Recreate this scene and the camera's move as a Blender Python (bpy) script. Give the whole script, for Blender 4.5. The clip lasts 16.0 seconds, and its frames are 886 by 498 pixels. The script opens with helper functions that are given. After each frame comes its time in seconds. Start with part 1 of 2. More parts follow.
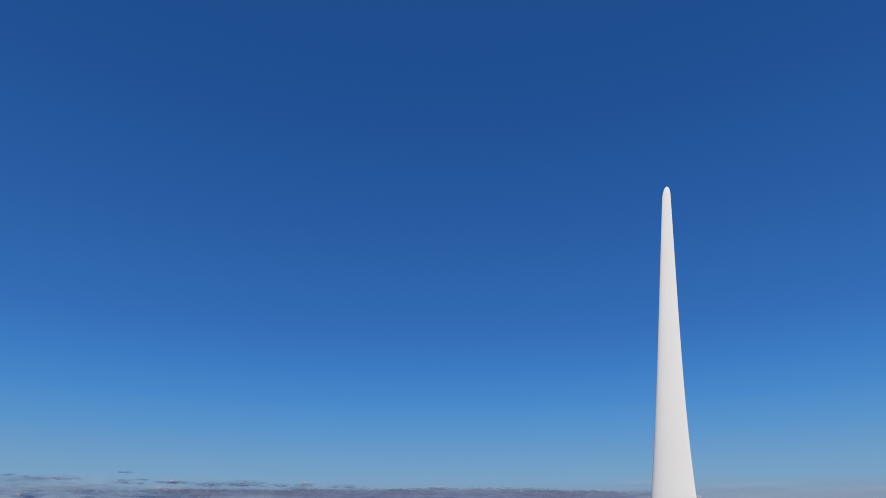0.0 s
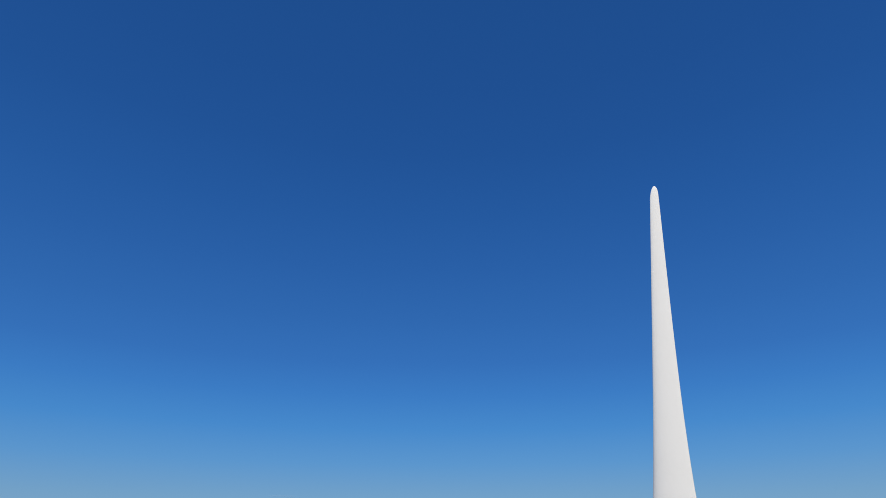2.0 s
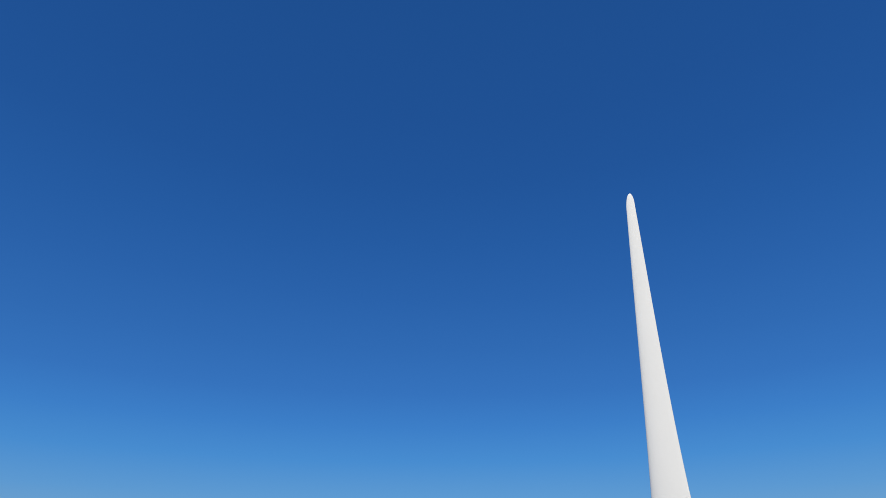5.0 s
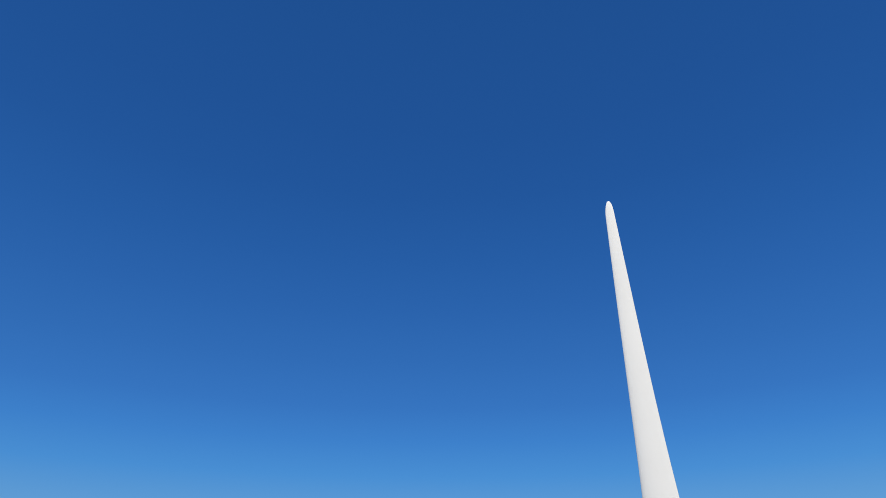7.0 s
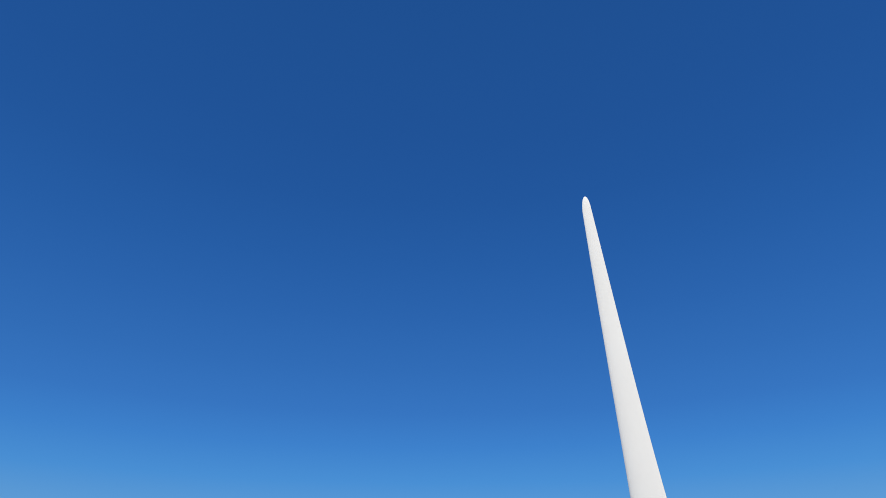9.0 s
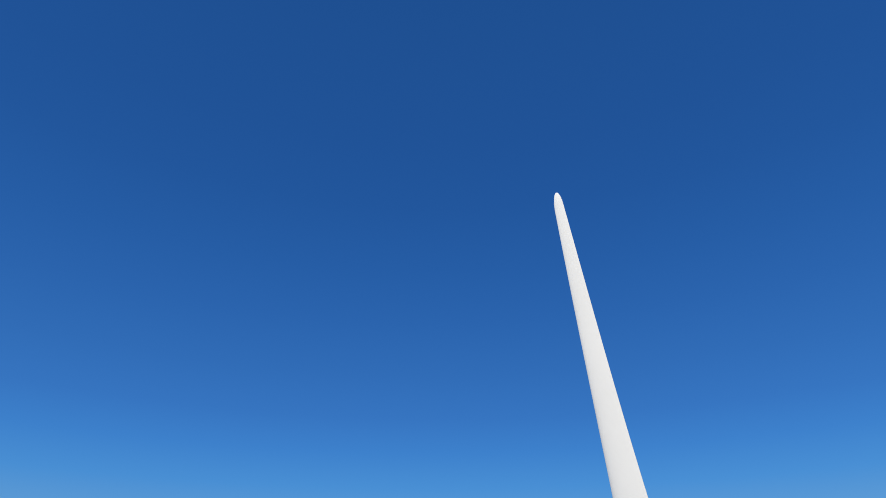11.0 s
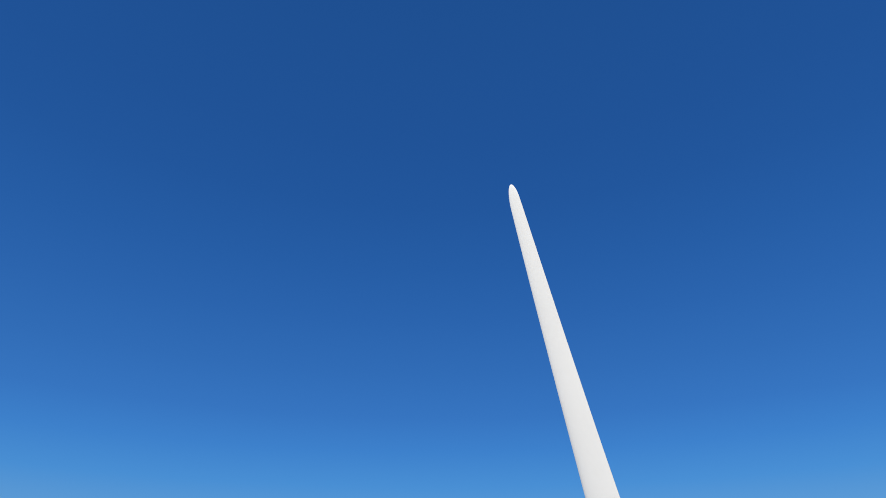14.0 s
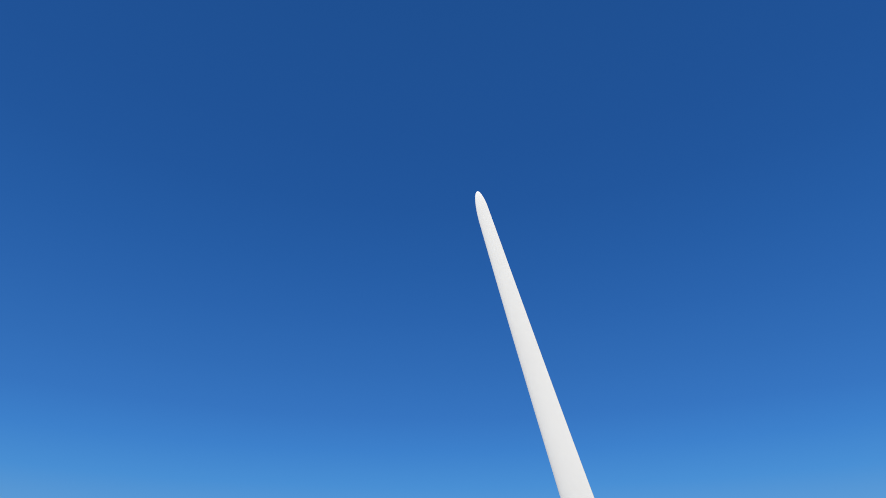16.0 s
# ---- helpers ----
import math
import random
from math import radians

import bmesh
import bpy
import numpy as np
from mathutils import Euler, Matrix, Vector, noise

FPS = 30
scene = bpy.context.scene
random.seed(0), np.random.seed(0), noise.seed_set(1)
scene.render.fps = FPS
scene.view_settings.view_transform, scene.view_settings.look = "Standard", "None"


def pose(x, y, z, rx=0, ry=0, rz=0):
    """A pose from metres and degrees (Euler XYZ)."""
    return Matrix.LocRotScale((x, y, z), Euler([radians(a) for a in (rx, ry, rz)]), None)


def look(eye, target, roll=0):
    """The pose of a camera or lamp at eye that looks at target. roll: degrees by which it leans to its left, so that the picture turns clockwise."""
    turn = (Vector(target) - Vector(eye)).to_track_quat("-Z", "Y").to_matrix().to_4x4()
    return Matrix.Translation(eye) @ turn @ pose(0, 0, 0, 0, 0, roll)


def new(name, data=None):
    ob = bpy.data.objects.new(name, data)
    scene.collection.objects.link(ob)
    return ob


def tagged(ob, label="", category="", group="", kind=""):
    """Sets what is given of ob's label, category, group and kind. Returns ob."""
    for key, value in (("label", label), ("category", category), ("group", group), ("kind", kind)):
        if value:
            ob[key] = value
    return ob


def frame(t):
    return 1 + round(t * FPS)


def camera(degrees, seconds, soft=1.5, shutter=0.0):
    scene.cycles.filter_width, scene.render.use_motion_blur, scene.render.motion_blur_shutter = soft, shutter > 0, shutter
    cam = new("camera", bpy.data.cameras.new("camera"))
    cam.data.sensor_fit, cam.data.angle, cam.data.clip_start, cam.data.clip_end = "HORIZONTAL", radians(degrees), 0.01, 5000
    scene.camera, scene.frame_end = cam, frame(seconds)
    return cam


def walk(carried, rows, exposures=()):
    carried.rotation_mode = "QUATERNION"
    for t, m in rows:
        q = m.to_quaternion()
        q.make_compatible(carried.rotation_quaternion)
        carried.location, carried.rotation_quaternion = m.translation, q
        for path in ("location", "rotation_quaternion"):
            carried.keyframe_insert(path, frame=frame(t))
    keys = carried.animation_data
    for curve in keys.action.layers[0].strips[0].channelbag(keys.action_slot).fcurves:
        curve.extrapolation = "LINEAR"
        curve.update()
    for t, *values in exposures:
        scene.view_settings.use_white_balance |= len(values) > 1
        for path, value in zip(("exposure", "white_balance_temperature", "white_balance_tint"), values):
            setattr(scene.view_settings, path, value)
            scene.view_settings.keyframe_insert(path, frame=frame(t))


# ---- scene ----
# The camera: a drone gliding forwards, sideways and upwards past the raised blade, level, tilting up to its stop.
cam = camera(73.7, 16.0, soft=0.7)
# seconds, place, heading (clockwise from +y) and upward tilt in degrees
PATH = [
    (0, (-12.831, -29.711, 101.260), -0.153, 24.420),
    (0.5, (-12.560, -29.340, 100.979), -0.230, 24.763),
    (1, (-12.164, -29.026, 100.718), -0.547, 25.506),
    (1.5, (-11.627, -28.780, 100.504), -1.082, 26.491),
    (2, (-11.118, -28.523, 100.331), -1.594, 27.014),
    (2.5, (-10.599, -28.281, 100.219), -2.113, 27.535),
    (3, (-10.050, -28.068, 100.171), -2.628, 28.310),
    (3.5, (-9.512, -27.819, 100.106), -3.173, 28.709),
    (4, (-8.985, -27.556, 100.057), -3.663, 29.015),
    (4.8, (-8.119, -27.167, 100.099), -4.471, 29.654),
    (5.65, (-7.169, -26.700, 100.353), -5.293, 30.356),
    (6.5, (-6.190, -26.028, 100.692), -6.092, 30.863),
    (7, (-5.598, -25.560, 100.893), -6.495, 31.107),
    (7.5, (-5.024, -25.058, 101.090), -7.023, 31.256),
    (8, (-4.460, -24.535, 101.304), -7.450, 31.383),
    (8.5, (-3.932, -23.990, 101.543), -7.811, 31.491),
    (9, (-3.416, -23.422, 101.801), -8.181, 31.621),
    (9.5, (-2.903, -22.828, 102.074), -8.517, 31.770),
    (10, (-2.398, -22.210, 102.369), -8.882, 31.975),
    (10.8, (-1.592, -21.076, 102.970), -9.440, 32.111),
    (11.65, (-0.776, -19.650, 103.827), -10.072, 32.058),
    (12.5, (-0.035, -18.214, 104.747), -10.819, 31.997),
    (13, (0.386, -17.408, 105.273), -11.284, 32.003),
    (13.5, (0.779, -16.606, 105.802), -11.794, 32.000),
    (14, (1.140, -15.824, 106.345), -12.255, 31.994),
    (14.5, (1.471, -15.078, 106.911), -12.659, 31.996),
    (15, (1.767, -14.367, 107.493), -13.022, 32.008),
    (15.5, (2.034, -13.674, 108.062), -13.543, 32.017),
    (16, (2.278, -12.978, 108.604), -13.964, 31.995),
]
walk(cam, [(t, pose(*eye, rx=90 + tilt, rz=-heading)) for t, eye, heading, tilt in PATH],
     exposures=[(0.0, -0.05, 6550, 12), (1.0, -0.05, 6540, 12), (2.0, -0.01, 6520, 11), (3.0, 0.02, 6510, 10), (4.0, 0.04, 6500, 10),
                (6.5, 0.09, 6500, 10), (8.0, 0.12, 6490, 10), (12.5, 0.12, 6490, 10), (16.0, 0.12, 6490, 10)])

# Light: a low winter sun behind the camera and a clear sky.
SUN_HEADING, SUN_HEIGHT = 191.0, 11.0
world = bpy.data.worlds.new("world")
scene.world = world
world.use_nodes = True
wn, wl = world.node_tree.nodes, world.node_tree.links
sky = wn.new("ShaderNodeTexSky")
sky.sky_type = "NISHITA"
sky.sun_disc = False
sky.sun_elevation = radians(SUN_HEIGHT)
sky.sun_rotation = radians(SUN_HEADING)
sky.altitude = 100.0
sky.air_density, sky.dust_density, sky.ozone_density = 1.0, 0.2, 5.0
background = wn["Background"]
background.inputs["Strength"].default_value = 0.079
deep = wn.new("ShaderNodeMix")          # very clear, deep blue air
deep.data_type, deep.blend_type = "RGBA", "MULTIPLY"
deep.inputs[0].default_value = 1.0
deep.inputs[7].default_value = (0.33, 0.82, 1.35, 1)
wl.new(sky.outputs["Color"], deep.inputs[6])
way = wn.new("ShaderNodeTexCoord")
split = wn.new("ShaderNodeSeparateXYZ")
wl.new(way.outputs["Generated"], split.inputs[0])
# light scattered evenly over all headings: height in degrees, colour
even = wn.new("ShaderNodeValToRGB")
AIR = [(0, (0.270, 0.4120, 0.5500)), (4, (0.178, 0.3640, 0.5750)), (7, (0.1080, 0.3110, 0.6150)), (10, (0.0635, 0.2554, 0.6050)),
       (13, (0.0448, 0.2036, 0.5529)), (16, (0.0356, 0.1649, 0.4877)), (20, (0.0289, 0.1401, 0.4350)), (25, (0.0226, 0.1179, 0.3885)),
       (30, (0.0182, 0.1021, 0.3500)), (36, (0.0151, 0.0875, 0.3106)), (42, (0.0138, 0.0805, 0.2899)), (50, (0.0130, 0.0763, 0.2742)),
       (60, (0.0121, 0.0719, 0.2576)), (90, (0.0115, 0.0690, 0.2460))]
while len(even.color_ramp.elements) < len(AIR):
    even.color_ramp.elements.new(0.5)
for element, (height, colour) in zip(even.color_ramp.elements, AIR):
    element.position, element.color = math.sin(radians(height)), (*colour, 1)
wl.new(split.outputs["Z"], even.inputs["Fac"])
lifted = wn.new("ShaderNodeVectorMath")
lifted.operation = "SCALE"
lifted.inputs["Scale"].default_value = 1 / 0.079
wl.new(even.outputs["Color"], lifted.inputs[0])
blend = wn.new("ShaderNodeMix")
blend.data_type = "RGBA"
blend.inputs[0].default_value = 0.95
wl.new(deep.outputs[2], blend.inputs[6])
wl.new(lifted.outputs[0], blend.inputs[7])
# a lilac veil of haze just over the horizon
veil = wn.new("ShaderNodeMapRange")
veil.interpolation_type = "SMOOTHSTEP"
veil.inputs["From Min"].default_value, veil.inputs["From Max"].default_value = 0.058, 0.024
veil.inputs["To Min"].default_value, veil.inputs["To Max"].default_value = 0.0, 0.8
wl.new(split.outputs["Z"], veil.inputs["Value"])
haze = wn.new("ShaderNodeMix")
haze.data_type = "RGBA"
haze.inputs[7].default_value = (2.9, 3.85, 5.3, 1)
wl.new(veil.outputs["Result"], haze.inputs[0])
wl.new(blend.outputs[2], haze.inputs[6])
wl.new(haze.outputs[2], background.inputs["Color"])

sun_data = bpy.data.lights.new("sun", "SUN")
sun_data.energy, sun_data.angle, sun_data.color = 5.0, radians(0.53), (1.0, 0.957, 0.885)
sun = new("sun", sun_data)
sun.matrix_world = look((-40, -60, 160), (-40 - math.sin(radians(SUN_HEADING)) * math.cos(radians(SUN_HEIGHT)),
                                          -60 - math.cos(radians(SUN_HEADING)) * math.cos(radians(SUN_HEIGHT)),
                                          160 - math.sin(radians(SUN_HEIGHT))))


def nodes_of(name):
    m = bpy.data.materials.new(name)
    m.use_nodes = True
    n = m.node_tree.nodes
    return m, n, m.node_tree.links, n["Principled BSDF"]


def add(n, kind, **values):
    node = n.new(kind)
    for key, value in values.items():
        node.inputs[key].default_value = value
    return node


def ramp(n, stops):
    node = n.new("ShaderNodeValToRGB")
    r = node.color_ramp
    while len(r.elements) < len(stops):
        r.elements.new(0.5)
    for el, (at, c) in zip(r.elements, stops):
        el.position, el.color = at, (*c, 1)
    return node


def gelcoat():
    """White gelcoat of a turbine blade: faint streaks along it, fine orange peel, some grime."""
    m, n, l, p = nodes_of("white_gelcoat")
    co = add(n, "ShaderNodeTexCoord")
    streak_map = add(n, "ShaderNodeMapping", Scale=(5.0, 5.0, 0.12))
    l.new(co.outputs["Object"], streak_map.inputs["Vector"])
    streak = add(n, "ShaderNodeTexNoise", Scale=1.0, Detail=5.0, Roughness=0.6)
    l.new(streak_map.outputs["Vector"], streak.inputs["Vector"])
    cloud = add(n, "ShaderNodeTexNoise", Scale=0.35, Detail=3.0)
    l.new(co.outputs["Object"], cloud.inputs["Vector"])
    mixed = n.new("ShaderNodeMath")
    mixed.operation = "MULTIPLY_ADD"
    mixed.inputs[1].default_value = 0.5
    l.new(streak.outputs["Fac"], mixed.inputs[0])
    half = n.new("ShaderNodeMath")
    half.operation = "MULTIPLY"
    half.inputs[1].default_value = 0.5
    l.new(cloud.outputs["Fac"], half.inputs[0])
    l.new(half.outputs[0], mixed.inputs[2])
    tone = ramp(n, [(0.3, (0.808, 0.808, 0.802)), (0.5, (0.826, 0.826, 0.820)), (0.7, (0.836, 0.836, 0.832))])
    l.new(mixed.outputs[0], tone.inputs["Fac"])
    l.new(tone.outputs["Color"], p.inputs["Base Color"])
    peel = add(n, "ShaderNodeTexNoise", Scale=18.0, Detail=2.0)
    l.new(co.outputs["Object"], peel.inputs["Vector"])
    bump = add(n, "ShaderNodeBump", Strength=0.008, Distance=0.01)
    l.new(peel.outputs["Fac"], bump.inputs["Height"])
    l.new(bump.outputs["Normal"], p.inputs["Normal"])
    p.inputs["Roughness"].default_value = 0.42
    return m


def painted_steel(name, colour):
    m, n, l, p = nodes_of(name)
    co = add(n, "ShaderNodeTexCoord")
    spots = add(n, "ShaderNodeTexNoise", Scale=0.6, Detail=6.0)
    l.new(co.outputs["Object"], spots.inputs["Vector"])
    tone = ramp(n, [(0.3, [c * 0.92 for c in colour]), (0.7, colour)])
    l.new(spots.outputs["Fac"], tone.inputs["Fac"])
    l.new(tone.outputs["Color"], p.inputs["Base Color"])
    p.inputs["Roughness"].default_value = 0.45
    return m


def dry_fields():
    """Straw and stubble fields with greener patches."""
    m, n, l, p = nodes_of("dry_fields")
    co = add(n, "ShaderNodeTexCoord")
    plots = add(n, "ShaderNodeTexVoronoi", Scale=0.006)
    l.new(co.outputs["Object"], plots.inputs["Vector"])
    grain = add(n, "ShaderNodeTexNoise", Scale=0.05, Detail=8.0, Roughness=0.65)
    l.new(co.outputs["Object"], grain.inputs["Vector"])
    mix = n.new("ShaderNodeMix")
    mix.data_type = "FLOAT"
    mix.inputs[0].default_value = 0.5
    l.new(plots.outputs["Color"], mix.inputs[2])
    l.new(grain.outputs["Fac"], mix.inputs[3])
    tone = ramp(n, [(0.25, (0.20, 0.20, 0.13)), (0.5, (0.34, 0.31, 0.24)), (0.75, (0.45, 0.42, 0.34))])
    l.new(mix.outputs[0], tone.inputs["Fac"])
    l.new(tone.outputs["Color"], p.inputs["Base Color"])
    p.inputs["Roughness"].default_value = 0.95
    return m


GELCOAT = gelcoat()
TOWER_PAINT = painted_steel("tower_paint", (0.74, 0.75, 0.75))
NACELLE_PAINT = painted_steel("nacelle_paint", (0.72, 0.73, 0.73))
CONCRETE = painted_steel("concrete", (0.36, 0.35, 0.33))
FIELDS = dry_fields()


def part(name, bm, material, parent=None, label=""):
    mesh = bpy.data.meshes.new(name)
    bmesh.ops.recalc_face_normals(bm, faces=bm.faces)
    bm.to_mesh(mesh)
    bm.free()
    for poly in mesh.polygons:
        poly.use_smooth = True
    mesh.materials.append(material)
    ob = new(name, mesh)
    ob.parent = parent
    if label:
        ob["label"] = label
    return ob


def loft(rings, close_start=True, close_end=True):
    bm = bmesh.new()
    made = [[bm.verts.new(v) for v in ring] for ring in rings]
    k = len(rings[0])
    for a, b in zip(made, made[1:]):
        for i in range(k):
            bm.faces.new((a[i], a[(i + 1) % k], b[(i + 1) % k], b[i]))
    if close_start:
        bm.faces.new(made[0])
    if close_end:
        bm.faces.new(made[-1][::-1])
    return bm


# ---- ground ----
def ground_sheet():
    bm = bmesh.new()
    bmesh.ops.create_circle(bm, cap_ends=True, segments=96, radius=4900)
    ob = part("ground", bm, FIELDS)
    return tagged(ob, "flat dry farmland reaching to the horizon", "ground", kind="structure")


ground_sheet()

# ---- wind turbine ----
TIP = Vector((0.0, 0.0, 118.7))
SPAN = Vector((-0.172114, -0.693627, 0.699470))          # along the blade, towards the tip
CHORD = Vector((0.823730, -0.490749, -0.283961))         # from leading to trailing edge at the tip
SIDE = SPAN.cross(CHORD)
TWIST = -0.14256                 # radians for each station; one station is 25 m along the span
BEND = Vector((-0.17389, 0.06703, 1.12934))
SECTION = (0.0, 0.002, 0.008, 0.018, 0.035, 0.06, 0.09, 0.13, 0.18, 0.25, 0.33, 0.42, 0.52, 0.62, 0.72, 0.82, 0.91, 0.97, 1.0)
ROOT = 1.72                      # the root's station
ROOT_RADIUS = 1.15
APEX = 0.06                      # where across the chord the tip lies


def half_thickness(u):
    return 5 * (0.2969 * math.sqrt(u) - 0.126 * u - 0.3516 * u * u + 0.2843 * u ** 3 - 0.1036 * u ** 4)


def smooth(a, b, x):
    x = min(max((x - a) / (b - a), 0), 1)
    return x * x * (3 - 2 * x)


def edges(s):
    """Where leading and trailing edge lie across the span at a station."""
    def curve(s):
        return -0.19482 - 1.88799 * s + 0.61471 * s * s - 0.38840 * s ** 3, 0.22497 + 0.59075 * s - 0.05973 * s * s + 0.84072 * s ** 3
    if s <= 1.0:
        return curve(s)
    a1, b1 = curve(1.0)
    middle = (a1 + b1) / 2 * (1 - smooth(1.0, 1.5, s))
    wide = (b1 - a1) + 2.2 * (s - 1) * (1 - smooth(1.0, 1.3, s))
    taper = smooth(1.08, 1.55, s)
    width = wide * (1 - taper) + 2 * ROOT_RADIUS * taper
    return middle - width / 2, middle + width / 2


def station(s):
    a, b = edges(s)
    # rounded end
    lead, trail = 0.03427, 0.01918
    if s < lead:
        a = APEX + (a - APEX) * max(1 - (1 - s / lead) ** 2, 0) ** 0.45
    if s < trail:
        b = APEX + (b - APEX) * max(1 - (1 - s / trail) ** 2, 0) ** 0.52
    turn = TWIST * s
    e = CHORD * math.cos(turn) + SIDE * math.sin(turn)
    n = SPAN.cross(e)
    round_root = smooth(1.1, 1.6, s)
    thick = 0.17766 + 0.08373 * min(s, 1.0)
    c = b - a
    centre = -SPAN * 25 * s + BEND * (s * s if s < 1 else 2 * s - 1)
    ring = []
    count = len(SECTION)
    loop = [(u, 1) for u in SECTION] + [(u, -1) for u in SECTION[-2:0:-1]]
    for i, (u, side) in enumerate(loop):
        v = thick * half_thickness(u) * side
        angle = math.pi * i / (count - 1)
        cu, cv = 0.5 - 0.5 * math.cos(angle), 0.5 * math.sin(angle)
        u2, v2 = u + (cu - u) * round_root, v + (cv - v) * round_root
        ring.append(centre + e * (a + c * u2) + n * (c * v2))
    return ring


stations = [0.00005, 0.0002, 0.0005, 0.001, 0.002, 0.004, 0.007, 0.011, 0.016, 0.022, 0.028, 0.034, 0.042, 0.05, 0.06, 0.08]
stations += [0.1 + 0.03 * i for i in range(54)] + [ROOT]
rings = [[TIP + v for v in station(s)] for s in stations]
root_middle = sum(rings[-1], Vector()) / len(rings[-1])
upper_middle = sum(rings[42], Vector()) / len(rings[42])
blade_way = (upper_middle - root_middle).normalized()
HUB = root_middle - blade_way * 1.6
level = Vector((blade_way.x, blade_way.y, 0)).normalized()
AXIS = Vector((-level.y, level.x, 0))         # rotor axis, level


def frame_of(origin, x, z):
    z = z.normalized()
    y = z.cross(x).normalized()
    x = y.cross(z)
    m = Matrix((x, y, z)).transposed().to_4x4()
    m.translation = origin
    return m


def turned(profile, segments=48):
    """A body of revolution about z from (radius, height) pairs."""
    return loft([[Vector((r * math.cos(2 * math.pi * i / segments), r * math.sin(2 * math.pi * i / segments), h))
                  for i in range(segments)] for r, h in profile])


def wind_turbine():
    base = HUB + AXIS * 4.6
    thing = new("wind_turbine")
    thing.location = (base.x, base.y, 0)
    bpy.context.view_layer.update()
    lower = Matrix.Translation((-base.x, -base.y, 0))

    tower = turned([(2.25, 0.25), (2.25, 0.4), (2.2, 3.0), (1.95, 26.0), (1.98, 26.05), (1.98, 26.25), (1.93, 26.3), (1.65, 52.0),
                    (1.69, 52.05), (1.69, 52.25), (1.63, 52.3), (1.35, HUB.z - 2.3), (1.5, HUB.z - 2.25), (1.5, HUB.z - 1.9)])
    part("tower", tower, TOWER_PAINT, thing, "tapered light grey steel tower")
    part("foundation", turned([(4.2, -0.3), (4.2, 0.2), (3.9, 0.3)]), CONCRETE, thing, "round concrete foundation")

    # nacelle: a long rounded box along the rotor axis
    m = lower @ frame_of(HUB, Vector((0, 0, 1)), AXIS)
    rings_n = []
    for along, half_w, half_h in ((1.5, 1.2, 1.2), (1.9, 1.75, 1.7), (2.6, 1.95, 1.9), (6.0, 2.0, 2.0), (10.2, 1.9, 1.9), (11.6, 1.6, 1.65), (12.0, 1.2, 1.3)):
        ring = []
        for i in range(40):
            a = 2 * math.pi * i / 40
            c, s = math.cos(a), math.sin(a)
            ring.append(m @ Vector((half_h * math.copysign(abs(c) ** 0.45, c), half_w * math.copysign(abs(s) ** 0.45, s), along)))
        rings_n.append(ring)
    part("nacelle", loft(rings_n), NACELLE_PAINT, thing, "rounded grey nacelle housing")
    hub = turned([(1.45, 1.45), (1.75, 1.2), (1.85, 0.4), (1.85, -0.6), (1.65, -1.5), (1.2, -2.2), (0.6, -2.65), (0.08, -2.8)])
    bmesh.ops.transform(hub, matrix=m, verts=hub.verts)
    part("hub", hub, NACELLE_PAINT, thing, "rounded white rotor hub")

    for k in range(3):
        swing = Matrix.Translation(HUB) @ Matrix.Rotation(math.radians(120 * k), 4, AXIS) @ Matrix.Translation(-HUB)
        part("blade", loft([[lower @ swing @ v for v in ring] for ring in rings]), GELCOAT, thing,
                  "long tapering white blade with a rounded tip")
    return tagged(thing, "white wind turbine with a long tapering blade raised into the sky", "wind turbine")


wind_turbine()


# ---- clouds on the horizon ----
def calc(n, l, kind, *values):
    """A math node fed with sockets or numbers; gives its output."""
    node = n.new("ShaderNodeMath")
    node.operation = kind
    for socket, value in zip(node.inputs, values):
        if isinstance(value, (int, float)):
            socket.default_value = value
        else:
            l.new(value, socket)
    return node.outputs[0]


def fade(n, l, value, low, high):
    node = n.new("ShaderNodeMapRange")
    node.interpolation_type = "SMOOTHSTEP"
    node.inputs["From Min"].default_value, node.inputs["From Max"].default_value = low, high
    l.new(value, node.inputs["Value"])
    return node.outputs["Result"]


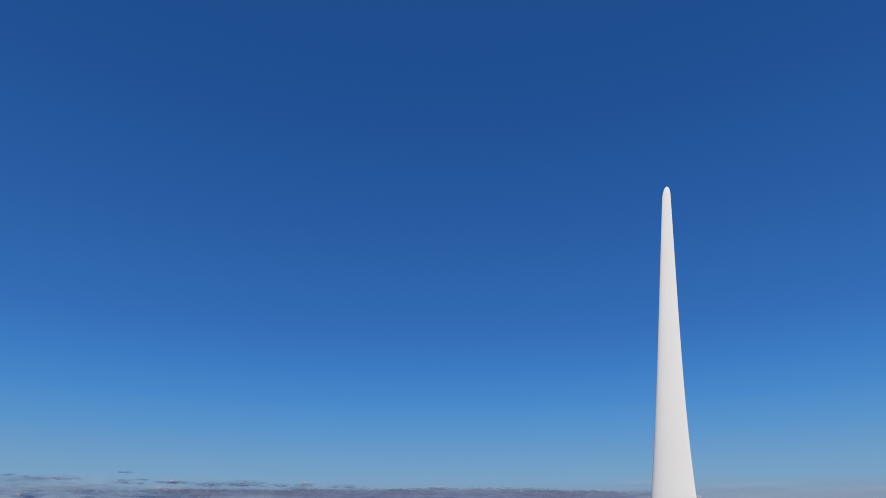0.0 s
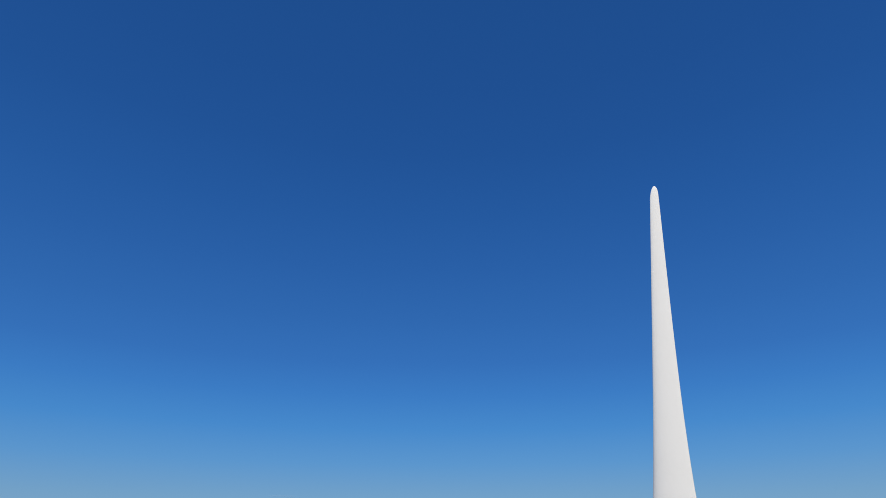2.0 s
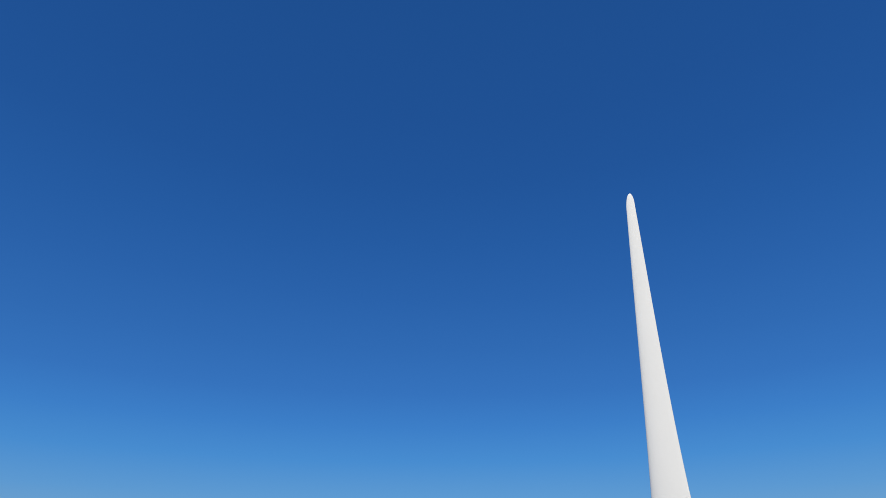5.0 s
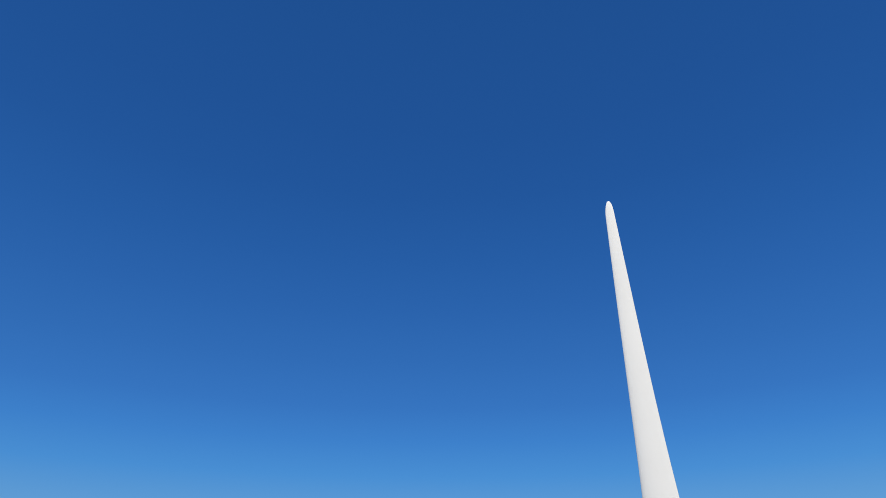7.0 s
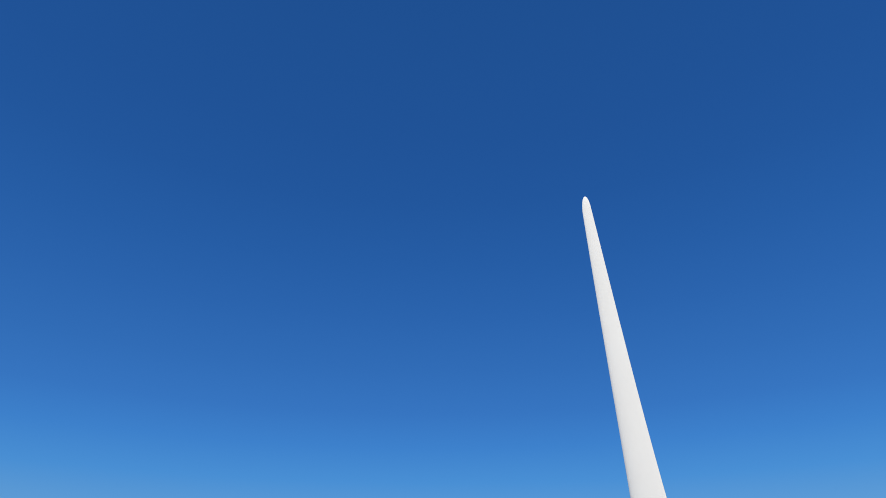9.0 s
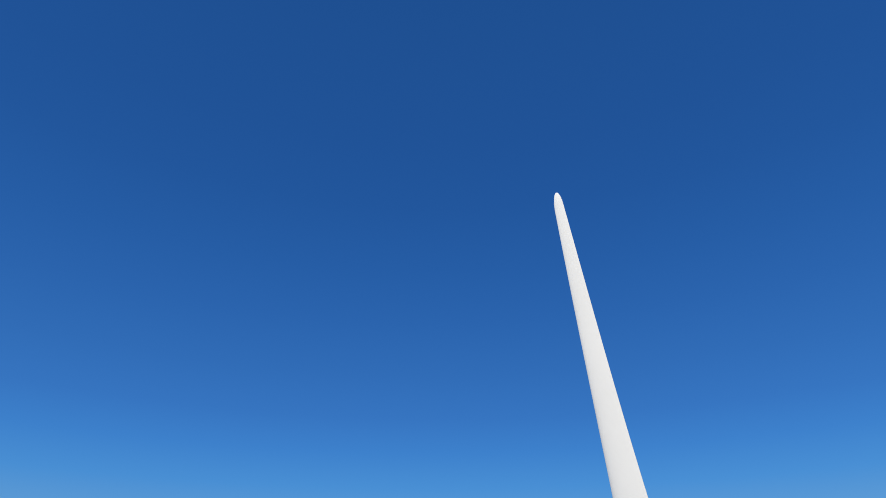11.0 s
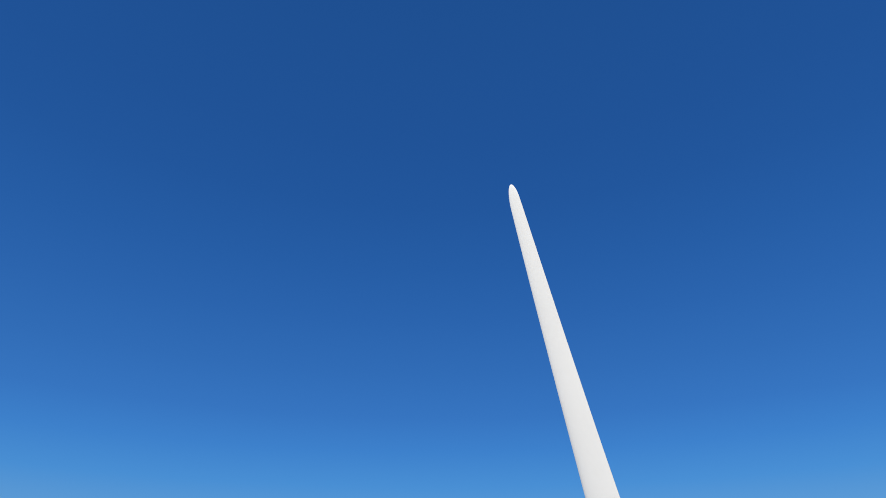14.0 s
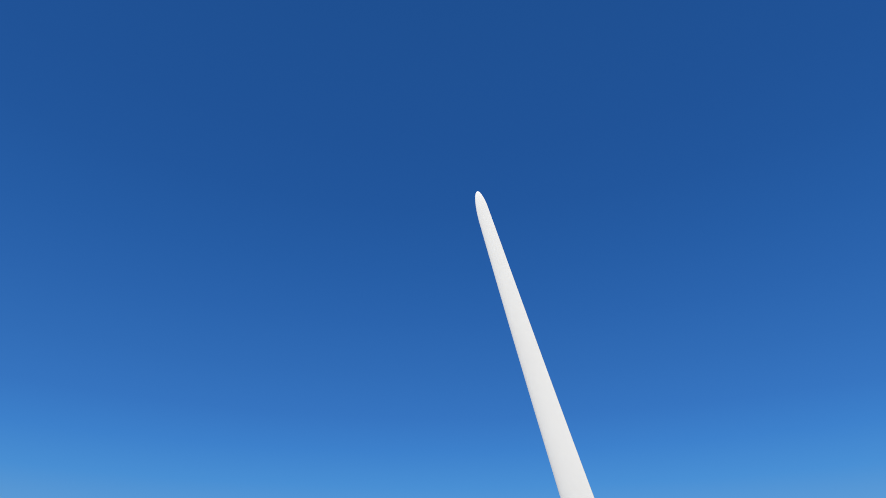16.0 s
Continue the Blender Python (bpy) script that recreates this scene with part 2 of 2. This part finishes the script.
def cloud_material(name, colour, front, opacity, ragged, soft, grain, ends):
    """Vapour that lets light through from behind, drawn out level, thinning to ragged edges."""
    m = bpy.data.materials.new(name)
    m.use_nodes = True
    n, l = m.node_tree.nodes, m.node_tree.links
    n.remove(n["Principled BSDF"])
    co = add(n, "ShaderNodeTexCoord")
    place = add(n, "ShaderNodeSeparateXYZ")
    l.new(co.outputs["Generated"], place.inputs[0])
    info = add(n, "ShaderNodeObjectInfo")
    shift = calc(n, l, "MULTIPLY", info.outputs["Random"], 900.0)
    where = n.new("ShaderNodeVectorMath")
    where.operation = "ADD"
    l.new(co.outputs["Object"], where.inputs[0])
    l.new(shift, where.inputs[1])

    def fbm(scale, detail):
        stretch = add(n, "ShaderNodeMapping", Scale=scale)
        l.new(where.outputs[0], stretch.inputs["Vector"])
        tex = add(n, "ShaderNodeTexNoise", Scale=1.0, Detail=detail, Roughness=0.55)
        l.new(stretch.outputs["Vector"], tex.inputs["Vector"])
        return tex.outputs["Fac"]

    shape, wisp = fbm((0.014 * grain, 0.0, 0.075 * grain), 5.0), fbm((0.006, 0.0, 0.055), 4.0)
    u = calc(n, l, "MULTIPLY_ADD", place.outputs["X"], 2.0, -1.0)
    above = calc(n, l, "MULTIPLY", calc(n, l, "MAXIMUM", calc(n, l, "SUBTRACT", place.outputs["Z"], 0.34), 0.0), 1 / 0.66)
    below = calc(n, l, "MULTIPLY", calc(n, l, "MAXIMUM", calc(n, l, "SUBTRACT", 0.34, place.outputs["Z"]), 0.0), 1 / 0.34)
    far = calc(n, l, "ADD", calc(n, l, "POWER", calc(n, l, "ABSOLUTE", u), ends), calc(n, l, "ADD", calc(n, l, "POWER", above, 2.0), calc(n, l, "POWER", below, 3.0)))
    inside = calc(n, l, "SUBTRACT", 0.8, far)
    uneven = calc(n, l, "MULTIPLY", calc(n, l, "MULTIPLY_ADD", shape, ragged, -0.5 * ragged), calc(n, l, "MINIMUM", calc(n, l, "MULTIPLY", calc(n, l, "SUBTRACT", 1.25, far), 3.0), 1.0))
    body = fade(n, l, calc(n, l, "ADD", inside, uneven), 0.0, soft)
    rim = fade(n, l, calc(n, l, "SUBTRACT", 1.0, far), 0.0, 0.25)
    thin = calc(n, l, "MULTIPLY_ADD", wisp, 3.0, -0.5)
    cover = calc(n, l, "MINIMUM", calc(n, l, "MULTIPLY", calc(n, l, "MULTIPLY", body, rim), calc(n, l, "MULTIPLY", thin, opacity)), 1.0)

    through_light = add(n, "ShaderNodeBsdfTranslucent", Color=(*colour, 1))
    lit = add(n, "ShaderNodeBsdfDiffuse", Color=(*colour, 1))
    vapour = add(n, "ShaderNodeMixShader", Fac=front)
    l.new(through_light.outputs[0], vapour.inputs[1])
    l.new(lit.outputs[0], vapour.inputs[2])
    clear = add(n, "ShaderNodeBsdfTransparent")
    out = add(n, "ShaderNodeMixShader")
    l.new(cover, out.inputs["Fac"])
    l.new(clear.outputs[0], out.inputs[1])
    l.new(vapour.outputs[0], out.inputs[2])
    l.new(out.outputs[0], n["Material Output"].inputs["Surface"])
    return m


# Shade is put into the grey and bank colours, sunlight into the puff colour.
CLOUD_GREY_SHADED = cloud_material("cloud_grey_shaded", (0.53, 0.55, 0.63), 0.06, 0.66, 2.4, 1.1, 1.3, 1.5)
CLOUD_BANK = cloud_material("cloud_bank", (0.53, 0.56, 0.66), 0.05, 0.70, 1.4, 0.5, 1.8, 5.0)
CLOUD_PUFF_SUNLIT = cloud_material("cloud_puff_sunlit", (0.76, 0.71, 0.71), 0.30, 0.45, 1.7, 0.9, 2.0, 2.0)
CLOUD_HAZE = cloud_material("cloud_haze", (0.53, 0.55, 0.64), 0.06, 0.42, 1.5, 1.2, 0.8, 3.0)
CLOUD_VEIL = cloud_material("cloud_veil", (0.76, 0.74, 0.74), 0.42, 0.15, 1.0, 1.4, 0.35, 2.0)
FAR = 4300.0


def cloud_body(name, material, thing, label, aside, w, h, lift, nearer):
    """The bulging near side of a cloud, w wide and h tall."""
    rows, columns = 9, 41
    depth = min(w * 0.2, h * 1.2)
    points, faces = [], []
    for j in range(rows):
        for i in range(columns):
            u, v = 2 * i / (columns - 1) - 1, j / (rows - 1)
            bulge = math.sqrt(max(1 - u * u, 0)) * math.sin(math.pi * (0.08 + 0.84 * v)) * depth
            bulge += noise.noise(Vector((u * w / h * 1.2, v * 2.0, h + lift))) * h * 0.25
            points.append(Vector((aside + u * w / 2, -nearer - bulge, lift + v * h)))
    for j in range(rows - 1):
        for i in range(columns - 1):
            a = j * columns + i
            faces.append((a, a + 1, a + columns + 1, a + columns))
    mesh = bpy.data.meshes.new(name)
    mesh.from_pydata(points, [], faces)
    for poly in mesh.polygons:
        poly.use_smooth = True
    mesh.materials.append(material)
    ob = new(name, mesh)
    ob.parent = thing
    ob["label"] = label
    return ob


def cloud(label, material, shade, heading, broad, height, tall, puff_at=0, puff_broad=0, puff_tall=0):
    """A cloud by its heading, width, height over the horizon and thickness in degrees, with an optional puff on it (shares of its size)."""
    a = radians(heading)
    thing = new("cloud")
    thing.location = Vector((math.sin(a), math.cos(a), 0)) * FAR + Vector((-12.8, -29.6, 101.2 + FAR * math.tan(radians(height))))
    thing.rotation_euler = (0, 0, -a)
    w, h = FAR * radians(broad) * 1.65, FAR * radians(tall) * 1.35
    cloud_body("cloud_base", material, thing, shade, 0, w, h, -0.15 * h, 0)
    if puff_broad:
        cloud_body("cloud_top", CLOUD_PUFF_SUNLIT, thing, "pale sunlit cloud top", (puff_at - 0.5) * w / 1.65, w * puff_broad, h * puff_tall,
                   0.08 * h, h * 1.5)
    return tagged(thing, label, "cloud", "clouds along the horizon", "structure")


FLAT = (
    (-34.62, 1.01, 2.86, 0.16), (-33.61, 0.61, 2.77, 0.12), (-32.80, 1.16, 2.64, 0.16), (-30.93, 1.96, 2.61, 0.41),
    (-32.75, 1.33, 1.77, 0.24), (-26.90, 0.94, 3.27, 0.26), (-26.83, 1.67, 2.50, 0.34), (-25.55, 1.29, 2.75, 0.13),
    (-25.58, 0.62, 2.45, 0.17), (-20.27, 2.56, 2.37, 0.44), (-17.59, 4.21, 2.45, 0.50), (-14.46, 1.81, 2.44, 0.27),
    (-17.55, 6.45, 1.96, 0.31), (-8.84, 2.78, 2.40, 0.28), (-24.95, 3.33, 1.48, 0.21), (-29.16, 1.16, 1.38, 0.20),
    (-33.12, 0.71, 1.29, 0.27), (-19.22, 2.93, 1.63, 0.22), (-12.82, 2.46, 2.18, 0.27), (-10.49, 2.16, 2.06, 0.23),
    (-4.07, 1.72, 2.14, 0.23), (-5.42, 4.02, 1.99, 0.28))
PUFFY = (
    (-29.26, 3.25, 1.67, 0.41, 0.27, 0.30, 0.90), (-23.52, 7.04, 1.84, 0.43, 0.51, 0.35, 1.00), (-23.15, 3.02, 2.54, 0.30, 0.42, 0.47, 0.90), (-33.12, 1.99, 1.29, 0.51, 0.24, 0.30, 0.90),
    (-21.01, 1.99, 1.65, 0.31, 0.53, 0.71, 0.80), (-12.43, 1.65, 2.46, 0.37, 0.53, 0.71, 0.90), (-0.47, 2.13, 2.24, 0.33, 0.49, 0.60, 0.80))
BANK = (
    (-15.36, 13.55, 1.21, 0.99), (-6.88, 10.89, 1.25, 1.06), (2.15, 13.01, 1.26, 1.12), (8.12, 10.81, 1.15, 1.06),
    (13.81, 10.16, 1.13, 0.95))
TIPS = (
    (5.09, 1.01, 2.13, 0.28), (6.82, 1.05, 2.13, 0.23), (9.42, 0.89, 2.02, 0.23), (21.45, 0.70, 1.43, 0.35))
VEIL = (
    (25.50, 7.61, 1.89, 0.93), (32.46, 9.32, 1.45, 0.94), (29.01, 13.80, 1.02, 0.97), (-29.26, 7.35, 1.83, 1.56),
    (-15.70, 2.39, 4.08, 0.23), (16.56, 3.50, 2.46, 0.59))

HAZE = (
    (-31.50, 9.50, 1.40, 1.15), (-23.50, 8.50, 1.30, 0.95), (-18.50, 9.00, 1.75, 0.80), (-10.50, 8.50, 1.80, 0.65),
    (-33.60, 4.00, 2.45, 0.50), (-2.50, 7.00, 1.80, 0.45))

for row in HAZE:
    cloud("dim grey haze between the low clouds", CLOUD_HAZE, "dim grey haze", *row)
for row in FLAT:
    cloud("thin flat grey cloud low over the horizon", CLOUD_GREY_SHADED, "shaded grey cloud base", *row)
for row in PUFFY:
    cloud("grey cloud with a pale puffy top low over the horizon", CLOUD_GREY_SHADED, "shaded grey cloud base", *row)
for row in BANK:
    cloud("long grey-violet cloud bank along the horizon", CLOUD_BANK, "shaded grey-violet cloud bank", *row)
for row in TIPS:
    cloud("small pale cloud puff on the far bank", CLOUD_PUFF_SUNLIT, "pale sunlit cloud puff", *row)
for row in VEIL:
    cloud("faint pale veil of high cloud", CLOUD_VEIL, "faint pale veil", *row)
